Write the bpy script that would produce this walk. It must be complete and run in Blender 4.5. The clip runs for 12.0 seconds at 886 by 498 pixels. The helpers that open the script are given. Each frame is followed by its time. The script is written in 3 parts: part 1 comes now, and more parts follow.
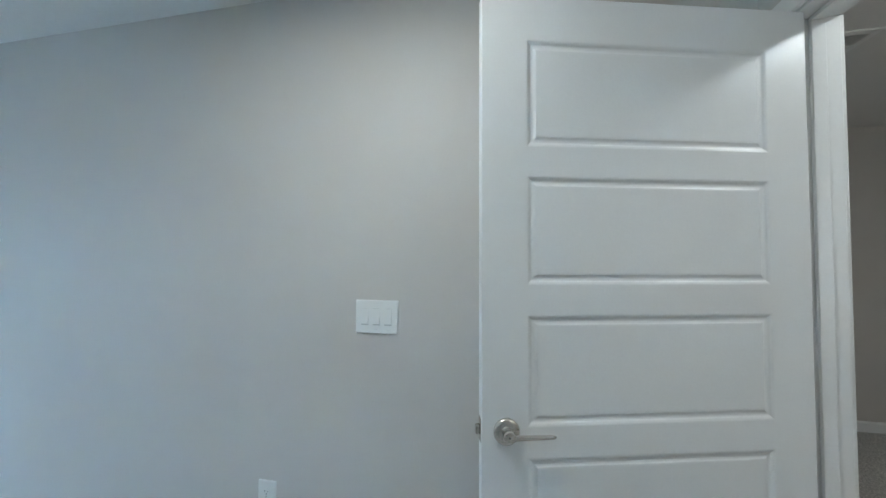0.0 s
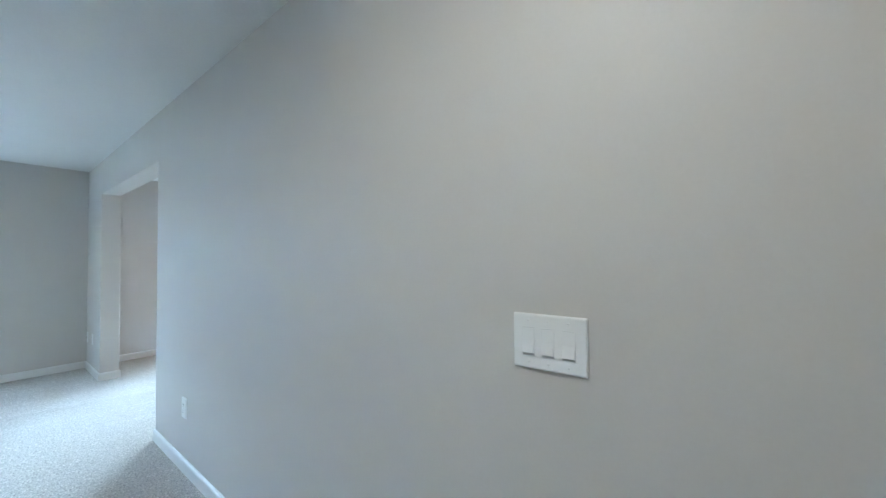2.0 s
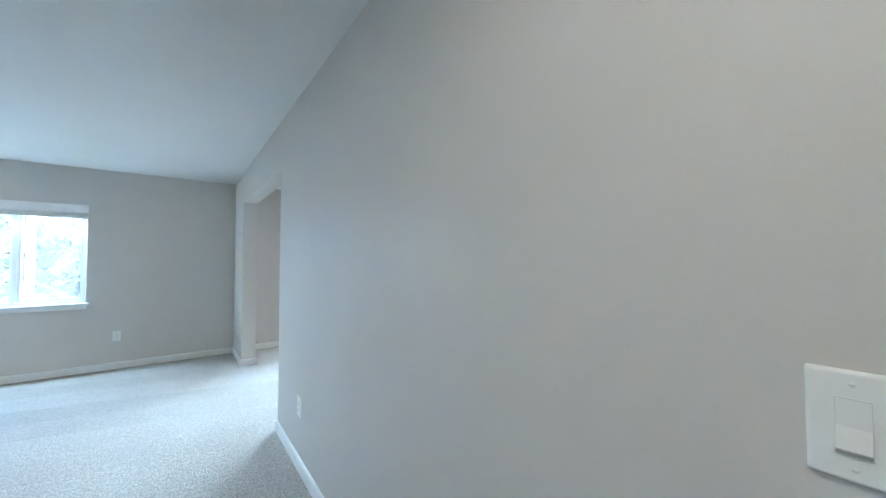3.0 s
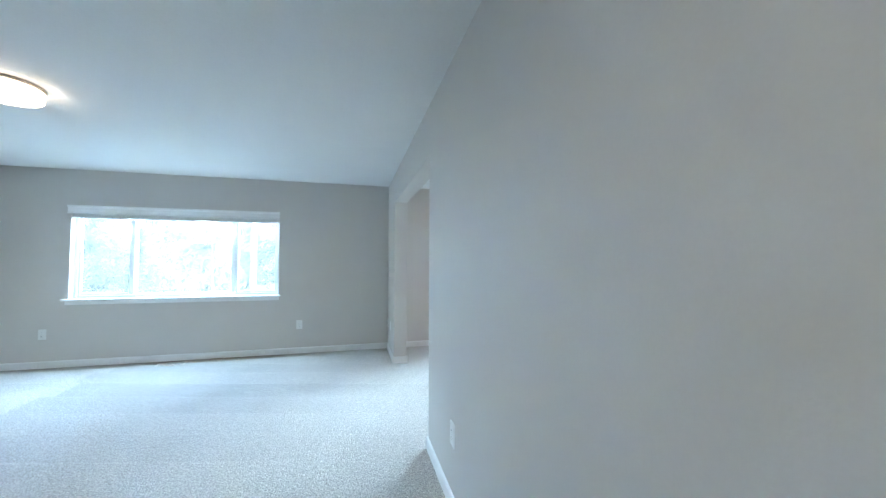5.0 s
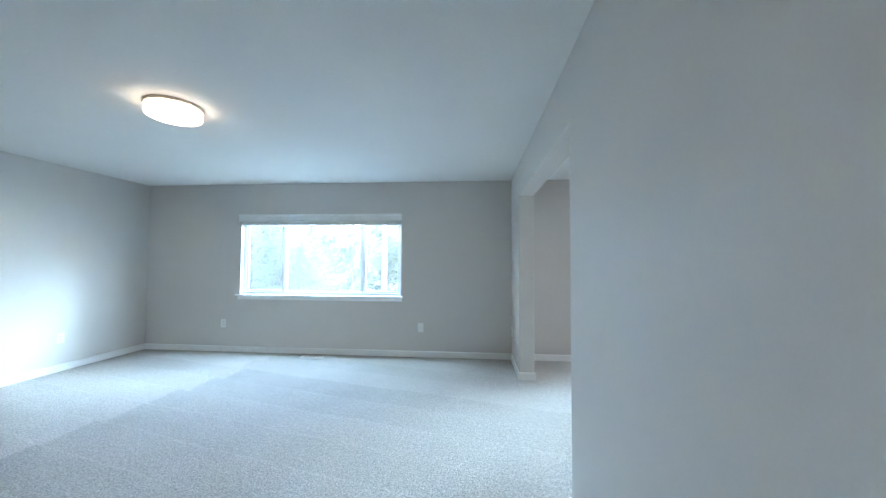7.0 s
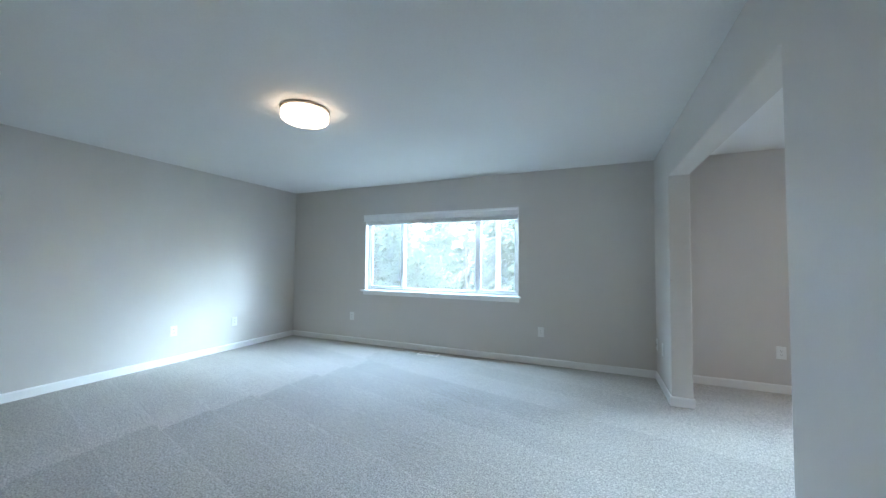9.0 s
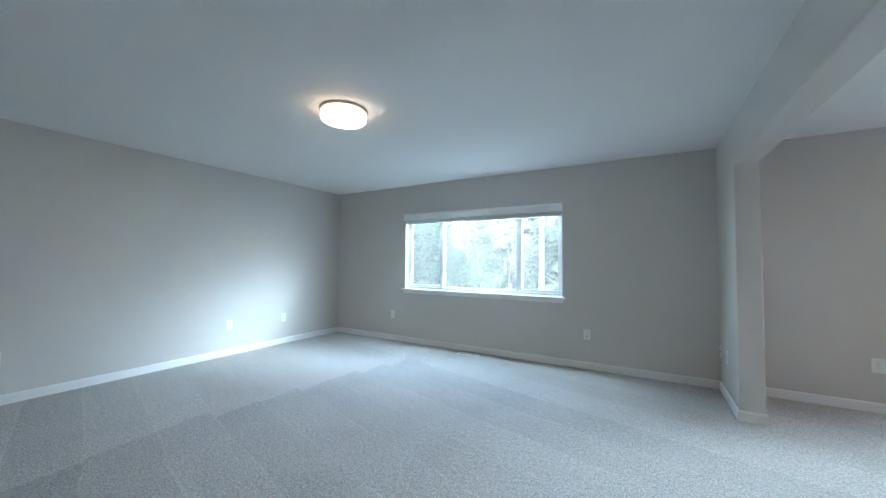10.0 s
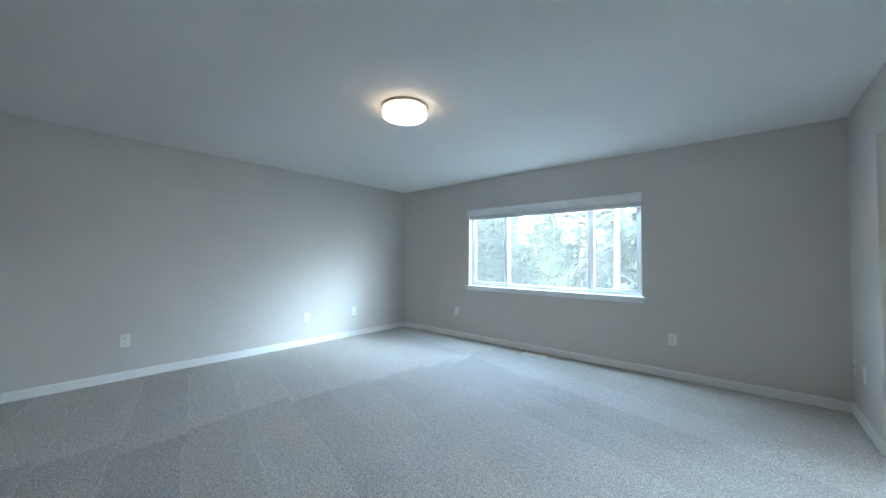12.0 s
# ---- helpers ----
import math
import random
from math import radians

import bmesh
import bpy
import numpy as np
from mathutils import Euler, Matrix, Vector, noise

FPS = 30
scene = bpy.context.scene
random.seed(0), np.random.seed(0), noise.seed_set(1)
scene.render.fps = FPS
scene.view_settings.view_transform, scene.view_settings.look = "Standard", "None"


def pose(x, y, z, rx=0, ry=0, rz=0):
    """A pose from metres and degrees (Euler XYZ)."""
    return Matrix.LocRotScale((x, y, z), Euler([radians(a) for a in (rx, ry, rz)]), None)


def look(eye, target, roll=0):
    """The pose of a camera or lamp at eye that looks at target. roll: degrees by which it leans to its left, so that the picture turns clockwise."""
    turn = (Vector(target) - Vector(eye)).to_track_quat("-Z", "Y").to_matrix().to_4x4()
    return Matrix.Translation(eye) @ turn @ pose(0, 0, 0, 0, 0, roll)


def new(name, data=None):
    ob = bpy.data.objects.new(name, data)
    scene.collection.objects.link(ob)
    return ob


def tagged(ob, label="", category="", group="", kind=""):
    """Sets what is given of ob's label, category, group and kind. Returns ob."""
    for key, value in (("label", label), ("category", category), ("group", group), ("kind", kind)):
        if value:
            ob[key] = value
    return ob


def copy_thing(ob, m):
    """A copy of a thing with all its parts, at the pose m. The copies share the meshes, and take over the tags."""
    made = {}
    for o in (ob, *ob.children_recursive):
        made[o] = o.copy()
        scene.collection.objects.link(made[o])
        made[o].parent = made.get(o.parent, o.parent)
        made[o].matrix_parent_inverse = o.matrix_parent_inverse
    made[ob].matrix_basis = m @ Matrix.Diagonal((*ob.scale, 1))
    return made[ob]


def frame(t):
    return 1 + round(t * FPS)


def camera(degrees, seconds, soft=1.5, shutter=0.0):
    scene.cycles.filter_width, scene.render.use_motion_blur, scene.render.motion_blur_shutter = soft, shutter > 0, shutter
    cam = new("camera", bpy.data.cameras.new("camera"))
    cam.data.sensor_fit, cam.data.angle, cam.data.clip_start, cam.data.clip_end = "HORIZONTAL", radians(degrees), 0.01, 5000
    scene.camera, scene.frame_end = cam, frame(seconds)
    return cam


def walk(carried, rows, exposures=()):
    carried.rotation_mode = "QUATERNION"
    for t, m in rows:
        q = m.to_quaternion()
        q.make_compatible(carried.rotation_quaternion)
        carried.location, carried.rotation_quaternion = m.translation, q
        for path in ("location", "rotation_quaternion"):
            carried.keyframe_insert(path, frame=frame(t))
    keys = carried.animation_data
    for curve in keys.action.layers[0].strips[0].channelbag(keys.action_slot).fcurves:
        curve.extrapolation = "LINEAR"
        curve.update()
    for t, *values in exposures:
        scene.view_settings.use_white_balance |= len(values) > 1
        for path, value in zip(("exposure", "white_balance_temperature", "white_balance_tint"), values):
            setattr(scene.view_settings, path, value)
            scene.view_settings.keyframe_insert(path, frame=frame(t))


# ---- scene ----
cam = camera(103.5, 12.0, soft=1.4)
PATH = [
    (0, (-1.266, 0.06, 1.353), (0.694, 0.45, 1.414), 0.2),
    (0.2, (-1.205, 0.062, 1.351), (0.736, 0.542, 1.413), 0.3),
    (0.5, (-1.127, 0.07, 1.344), (0.781, 0.667, 1.401), -0.0),
    (0.6, (-1.101, 0.075, 1.342), (0.795, 0.71, 1.393), 0.2),
    (1, (-0.989, 0.112, 1.328), (0.844, 0.911, 1.369), -0.4),
    (1.5, (-0.867, 0.177, 1.332), (0.865, 1.177, 1.366), -0.5),
    (2, (-0.778, 0.274, 1.331), (0.811, 1.487, 1.378), -0.5),
    (2.5, (-0.702, 0.416, 1.326), (0.709, 1.832, 1.382), -0.3),
    (3, (-0.623, 0.57, 1.326), (0.575, 2.17, 1.391), -0.1),
    (3.5, (-0.574, 0.709, 1.325), (0.418, 2.444, 1.392), 0.3),
    (5.5, (-0.517, 1.259, 1.314), (-0.172, 3.227, 1.38), 0.1),
    (6, (-0.5, 1.392, 1.316), (-0.33, 3.384, 1.382), 0.2),
    (6.5, (-0.497, 1.517, 1.317), (-0.508, 3.516, 1.386), 0.3),
    (7, (-0.517, 1.625, 1.314), (-0.691, 3.616, 1.388), 0.3),
    (9, (-0.64, 1.918, 1.26), (-1.429, 3.754, 1.338), 0.5),
    (9.5, (-0.641, 1.963, 1.253), (-1.547, 3.744, 1.329), 0.5),
    (10, (-0.636, 1.994, 1.247), (-1.639, 3.722, 1.321), 0.5),
    (10.5, (-0.642, 2.02, 1.241), (-1.729, 3.698, 1.311), 0.5),
    (11, (-0.652, 2.042, 1.237), (-1.818, 3.665, 1.302), 0.4),
    (11.5, (-0.656, 2.062, 1.234), (-1.896, 3.629, 1.295), 0.4),
    (12, (-0.66, 2.077, 1.234), (-1.967, 3.59, 1.29), 0.4),
]
EXPOSURES = [(0.0, 6.42, 5600, 2), (1.0, 6.45, 5650, 2), (2.0, 6.45, 5900, 5), (3.5, 6.45, 6050, 6), (5.5, 6.38, 6000, 5), (7.0, 6.18, 6050, 6), (9.0, 5.85, 6250, 8), (12.0, 5.7, 6300, 8)]
walk(cam, [(t, look(eye, target, roll)) for t, eye, target, roll in PATH], EXPOSURES)


# ---------------------------------------------------------------- light
LIGHT = dict(sky=0.15, sun=0.20, window=0.52, alcove=0.20, alcove_window=0.12, lamp=0.12, hall=0.06, hall_fill=0.08, entry=0.15, glow=0.12)
world = bpy.data.worlds.new("sky")
scene.world = world
world.use_nodes = True
wn = world.node_tree.nodes
bg = wn["Background"]
skytex = wn.new("ShaderNodeTexSky")
skytex.sky_type = 'NISHITA'
skytex.sun_disc = False
skytex.sun_elevation = radians(20.5)
skytex.ozone_density = 1.0
skytex.sun_rotation = radians(49)
skytex.air_density = 1.0
skytex.dust_density = 0.1
world.node_tree.links.new(skytex.outputs[0], bg.inputs[0])
bg.inputs[1].default_value = LIGHT["sky"]


def lamp_light(name, kind, m, power, colour, size=0.3):
    data = bpy.data.lights.new(name, kind)
    data.energy = power
    data.color = colour
    if kind == 'AREA':
        data.shape = 'DISK'
        data.size = size
    elif kind == 'SUN':
        data.angle = radians(size)
    else:
        data.shadow_soft_size = size
    ob = new(name, data)
    ob.matrix_world = m
    return ob


# veiled sun over the trees, off to the east of the window
SUN_AZ, SUN_EL = 49, 20.5
toward = Vector((math.sin(radians(SUN_AZ)) * math.cos(radians(SUN_EL)), math.cos(radians(SUN_AZ)) * math.cos(radians(SUN_EL)), math.sin(radians(SUN_EL))))
lamp_light("sun", 'SUN', look(toward * 20, (0, 0, 0)), LIGHT["sun"], (0.62, 0.84, 1.0), 25)
# daylight of the high sky, in the window's opening under the raised blind
day = lamp_light("window_daylight", 'AREA', pose(-2.7175, 6.514, 1.812, -32), LIGHT["window"], (0.56, 0.81, 1.0), 2.3)
day.data.shape, day.data.size_y, day.data.spread = 'RECTANGLE', 0.034, radians(120)
# under the ceiling fixture, in the hall and over the entry
lamp_light("ceiling_lamp_light", 'AREA', pose(-2.69, 3.95, 2.335), LIGHT["lamp"], (1.0, 0.86, 0.70), 0.32)
lamp_light("hall_light", 'AREA', pose(-0.45, -1.40, 2.335), LIGHT["hall"], (1.0, 0.96, 0.90), 0.2)
# added warm fill at the hall's unseen west end, brightens hall and door
hd = lamp_light("hall_fill_light", 'AREA', look((-2.2, -2.1, 1.45), (0, -2.1, 1.45)), LIGHT["hall_fill"], (1.0, 0.92, 0.82), 1.1)
hd.data.shape, hd.data.size_y = 'RECTANGLE', 1.0
# added fill, out of view, to warm and brighten the alcove walls
lamp_light("alcove_fill_light", 'AREA', pose(2.3, 4.75, 2.335), LIGHT["alcove"], (1.0, 0.84, 0.74), 0.32)
av = lamp_light("alcove_window_daylight", 'AREA', look((2.35, 6.50, 1.40), (2.0, 5.5, 0.9)), LIGHT["alcove_window"], (0.62, 0.84, 1.0), 1.5)
av.data.shape, av.data.size_y, av.data.spread = 'RECTANGLE', 0.9, radians(130)
lamp_light("entry_light", 'AREA', pose(-0.92, 0.50, 2.425), LIGHT["entry"], (1.0, 0.93, 0.84), 0.12)


# ---------------------------------------------------------------- materials
def material(name, colour, rough=0.6, metal=0.0, vary=0.06, scale=8.0, bump=0.0, bump_scale=200.0, coat=0.0, vary2=0.03):
    """Principled surface with a coarse and a fine variation of colour and a fine relief."""
    m = bpy.data.materials.new(name)
    m.use_nodes = True
    nt = m.node_tree
    p = nt.nodes["Principled BSDF"]
    p.inputs["Roughness"].default_value = rough
    p.inputs["Metallic"].default_value = metal
    p.inputs["Coat Weight"].default_value = coat
    tc = nt.nodes.new("ShaderNodeTexCoord")
    n1 = nt.nodes.new("ShaderNodeTexNoise")
    n1.inputs["Scale"].default_value = scale
    n1.inputs["Detail"].default_value = 4
    n2 = nt.nodes.new("ShaderNodeTexNoise")
    n2.inputs["Scale"].default_value = bump_scale
    n2.inputs["Detail"].default_value = 3
    for n in (n1, n2):
        nt.links.new(tc.outputs["Object"], n.inputs["Vector"])
    mr1 = nt.nodes.new("ShaderNodeMapRange")
    mr1.inputs[1].default_value, mr1.inputs[2].default_value = 0.3, 0.7
    mr1.inputs[3].default_value, mr1.inputs[4].default_value = 1 - vary, 1 + vary
    mr2 = nt.nodes.new("ShaderNodeMapRange")
    mr2.inputs[1].default_value, mr2.inputs[2].default_value = 0.3, 0.7
    mr2.inputs[3].default_value, mr2.inputs[4].default_value = 1 - vary2, 1 + vary2
    mul = nt.nodes.new("ShaderNodeMath")
    mul.operation = 'MULTIPLY'
    hsv = nt.nodes.new("ShaderNodeHueSaturation")
    hsv.inputs["Color"].default_value = (*colour, 1)
    nt.links.new(n1.outputs["Fac"], mr1.inputs[0])
    nt.links.new(n2.outputs["Fac"], mr2.inputs[0])
    nt.links.new(mr1.outputs[0], mul.inputs[0])
    nt.links.new(mr2.outputs[0], mul.inputs[1])
    nt.links.new(mul.outputs[0], hsv.inputs["Value"])
    nt.links.new(hsv.outputs[0], p.inputs["Base Color"])
    if bump:
        b = nt.nodes.new("ShaderNodeBump")
        b.inputs["Strength"].default_value = 1.0
        b.inputs["Distance"].default_value = bump
        nt.links.new(n2.outputs["Fac"], b.inputs["Height"])
        nt.links.new(b.outputs[0], p.inputs["Normal"])
    return m


def carpet_material():
    """Cut-pile carpet: tufts, soft mottling, the reversed nap left by the strokes of a vacuum cleaner, and a painted
    daylight lift to the east.
    """
    m = bpy.data.materials.new("carpet")
    m.use_nodes = True
    nt = m.node_tree
    p = nt.nodes["Principled BSDF"]
    p.inputs["Roughness"].default_value = 0.95
    p.inputs["Specular IOR Level"].default_value = 0.15
    p.inputs["Sheen Weight"].default_value = 0.15
    p.inputs["Sheen Roughness"].default_value = 0.7
    tc = nt.nodes.new("ShaderNodeTexCoord")

    def math_node(op, a, b=None, c=None):
        n = nt.nodes.new("ShaderNodeMath")
        n.operation = op
        for i, v in enumerate((a, b, c)):
            if v is None:
                continue
            if isinstance(v, (int, float)):
                n.inputs[i].default_value = v
            else:
                nt.links.new(v, n.inputs[i])
        return n.outputs[0]

    def noise_node(scale, detail=3, rough=0.5):
        n = nt.nodes.new("ShaderNodeTexNoise")
        n.inputs["Scale"].default_value = scale
        n.inputs["Detail"].default_value = detail
        n.inputs["Roughness"].default_value = rough
        nt.links.new(tc.outputs["Object"], n.inputs["Vector"])
        return n.outputs["Fac"]

    def ramp(v, a, b, c, d, kind='LINEAR'):
        n = nt.nodes.new("ShaderNodeMapRange")
        n.interpolation_type = kind
        for i, q in enumerate((a, b, c, d)):
            n.inputs[i + 1].default_value = q
        nt.links.new(v, n.inputs[0])
        return n.outputs[0]

    sep = nt.nodes.new("ShaderNodeSeparateXYZ")
    nt.links.new(tc.outputs["Object"], sep.inputs[0])
    x, y = sep.outputs[0], sep.outputs[1]
    wob = math_node('MULTIPLY', math_node('SUBTRACT', noise_node(1.3, 2), 0.5), 0.10)
    v = math_node('ADD', math_node('ADD', math_node('MULTIPLY', x, 0.242), math_node('MULTIPLY', y, 0.97)), wob)
    row = math_node('DIVIDE', v, 0.365)
    cell = math_node('FLOOR', row)
    wn1 = nt.nodes.new("ShaderNodeTexWhiteNoise")
    wn1.noise_dimensions = '1D'
    nt.links.new(cell, wn1.inputs["W"])
    rnd = wn1.outputs["Value"]
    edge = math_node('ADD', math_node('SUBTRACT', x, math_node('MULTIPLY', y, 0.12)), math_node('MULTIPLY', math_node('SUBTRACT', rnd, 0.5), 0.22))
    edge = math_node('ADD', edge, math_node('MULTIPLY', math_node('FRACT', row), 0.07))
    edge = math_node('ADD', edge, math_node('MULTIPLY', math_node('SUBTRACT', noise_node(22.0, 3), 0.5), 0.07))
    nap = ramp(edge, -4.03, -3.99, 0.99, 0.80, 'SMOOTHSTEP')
    # broad lift toward the east: turned nap plus daylight painted into the colour
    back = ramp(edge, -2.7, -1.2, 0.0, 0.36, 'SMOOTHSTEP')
    streak = ramp(rnd, 0.0, 1.0, -0.08, 0.08)
    seam = math_node('ABSOLUTE', math_node('SUBTRACT', math_node('FRACT', row), 0.5))
    seam = ramp(seam, 0.465, 0.5, 0.0, 0.11, 'SMOOTHSTEP')
    stroke = ramp(noise_node(2.6, 4, 0.6), 0.35, 0.65, -0.035, 0.035)
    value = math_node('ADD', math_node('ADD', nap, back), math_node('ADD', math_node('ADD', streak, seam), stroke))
    tuft = noise_node(105.0, 3, 0.65)
    clump = noise_node(34.0, 3, 0.6)
    grain = math_node('MULTIPLY', ramp(tuft, 0.32, 0.68, 0.42, 1.50), ramp(clump, 0.3, 0.7, 0.83, 1.17))
    value = math_node('MULTIPLY', value, grain)
    hsv = nt.nodes.new("ShaderNodeHueSaturation")
    hsv.inputs["Color"].default_value = (0.462, 0.442, 0.415, 1)
    nt.links.new(value, hsv.inputs["Value"])
    nt.links.new(hsv.outputs[0], p.inputs["Base Color"])
    b = nt.nodes.new("ShaderNodeBump")
    b.inputs["Strength"].default_value = 0.9
    b.inputs["Distance"].default_value = 0.008
    nt.links.new(math_node('ADD', tuft, math_node('MULTIPLY', clump, 0.6)), b.inputs["Height"])
    nt.links.new(b.outputs[0], p.inputs["Normal"])
    return m


def glass_material():
    m = bpy.data.materials.new("clear_glass")
    m.use_nodes = True
    p = m.node_tree.nodes["Principled BSDF"]
    p.inputs["Transmission Weight"].default_value = 1.0
    p.inputs["Roughness"].default_value = 0.0
    p.inputs["IOR"].default_value = 1.45
    p.inputs["Base Color"].default_value = (0.97, 0.985, 0.98, 1)
    # a faint translucent layer puts the pale glare over the view into the panes
    nt = m.node_tree
    veil = nt.nodes.new("ShaderNodeBsdfTranslucent")
    veil.inputs["Color"].default_value = (0.95, 0.92, 0.90, 1)
    veil_noise = nt.nodes.new("ShaderNodeTexNoise")
    veil_noise.inputs["Scale"].default_value = 3.0
    level = nt.nodes.new("ShaderNodeMapRange")
    level.inputs[3].default_value, level.inputs[4].default_value = 0.018, 0.025
    mix = nt.nodes.new("ShaderNodeMixShader")
    nt.links.new(veil_noise.outputs["Fac"], level.inputs[0])
    nt.links.new(level.outputs[0], mix.inputs[0])
    nt.links.new(p.outputs[0], mix.inputs[1])
    nt.links.new(veil.outputs[0], mix.inputs[2])
    nt.links.new(mix.outputs[0], nt.nodes["Material Output"].inputs["Surface"])
    return m


def glow_material(name, colour, strength):
    m = bpy.data.materials.new(name)
    m.use_nodes = True
    p = m.node_tree.nodes["Principled BSDF"]
    p.inputs["Base Color"].default_value = (0.85, 0.85, 0.83, 1)
    p.inputs["Roughness"].default_value = 0.45
    p.inputs["Emission Color"].default_value = (*colour, 1)
    p.inputs["Emission Strength"].default_value = strength
    return m


WALL = material("wall_paint", (0.60, 0.572, 0.54), rough=0.55, vary=0.012, scale=1.5, bump=0.00035, bump_scale=110, vary2=0.01)
CEIL = material("ceiling_paint", (0.76, 0.75, 0.735), rough=0.8, vary=0.012, scale=1.2, bump=0.0006, bump_scale=90, vary2=0.015)
TRIM = material("white_trim_paint", (0.80, 0.80, 0.79), rough=0.32, vary=0.012, scale=3, bump=0.0003, bump_scale=90, vary2=0.01)
DOORM = material("white_door_paint", (0.78, 0.785, 0.78), rough=0.34, vary=0.012, scale=2.5, bump=0.0001, bump_scale=160, vary2=0.01)
PLASTIC = material("white_plastic", (0.80, 0.80, 0.78), rough=0.28, vary=0.01, scale=20, vary2=0.0)
VINYL = material("white_vinyl", (0.80, 0.81, 0.81), rough=0.35, vary=0.015, scale=6, vary2=0.01)
BLIND = material("white_blind_slat", (0.82, 0.82, 0.81), rough=0.45, vary=0.03, scale=9, vary2=0.015)
NICKEL = material("satin_nickel", (0.62, 0.59, 0.55), rough=0.27, metal=1.0, vary=0.03, scale=30, bump=0.0001, bump_scale=400)
GAP = material("shadow_gap_plastic", (0.55, 0.55, 0.54), rough=0.6, vary=0.05)
SLOT = material("dark_slot", (0.03, 0.03, 0.03), rough=0.6, vary=0.05)
VENTM = material("almond_metal", (0.82, 0.80, 0.77), rough=0.4, vary=0.03, scale=20)
RINGM = material("brushed_bronze_ring", (0.62, 0.53, 0.45), rough=0.4, metal=0.6, vary=0.05, scale=12)
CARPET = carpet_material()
GLASS = glass_material()
GLOW = glow_material("lit_diffuser", (1.0, 0.76, 0.54), LIGHT["glow"])
GLOWH = glow_material("lit_hall_diffuser", (1.0, 0.92, 0.80), LIGHT["glow"])


# ---------------------------------------------------------------- building helpers
def finish(bm, name, mat, smooth=False):
    me = bpy.data.meshes.new(name)
    bmesh.ops.recalc_face_normals(bm, faces=bm.faces)
    bm.to_mesh(me)
    bm.free()
    for mm in (mat if isinstance(mat, (list, tuple)) else [mat]):
        me.materials.append(mm)
    for p in me.polygons:
        p.use_smooth = smooth
    return me


def part(name, bm, mat, parent=None, label="", smooth=False, m=None):
    ob = new(name, finish(bm, name, mat, smooth))
    ob.parent = parent
    if m is not None:
        ob.matrix_basis = m
    if label:
        tagged(ob, label)
    return ob


def box_into(bm, x0, y0, z0, x1, y1, z1, bevel=0.0, seg=1):
    r = bmesh.ops.create_cube(bm, size=1.0)
    vs = r["verts"]
    for v in vs:
        v.co = Vector(((x0 + x1) / 2 + v.co.x * (x1 - x0), (y0 + y1) / 2 + v.co.y * (y1 - y0), (z0 + z1) / 2 + v.co.z * (z1 - z0)))
    if bevel:
        es = {e for v in vs for e in v.link_edges}
        bmesh.ops.bevel(bm, geom=list(es), offset=bevel, segments=seg, affect='EDGES', profile=0.5)


def box(x0, y0, z0, x1, y1, z1, bevel=0.0, seg=1):
    bm = bmesh.new()
    box_into(bm, x0, y0, z0, x1, y1, z1, bevel, seg)
    return bm


def lathe(profile, n=40, axis='Z'):
    """Turned body from (radius, height) pairs."""
    bm = bmesh.new()
    rings = []
    for r, h in profile:
        ring = []
        for i in range(n):
            a = 2 * math.pi * i / n
            c = (r * math.cos(a), r * math.sin(a), h)
            if axis == 'X':
                c = (h, r * math.cos(a), r * math.sin(a))
            elif axis == 'Y':
                c = (r * math.cos(a), h, r * math.sin(a))
            ring.append(bm.verts.new(c))
        rings.append(ring)
    for a, b in zip(rings, rings[1:]):
        for i in range(n):
            bm.faces.new((a[i], a[(i + 1) % n], b[(i + 1) % n], b[i]))
    bm.faces.new(rings[0])
    bm.faces.new(rings[-1])
    return bm


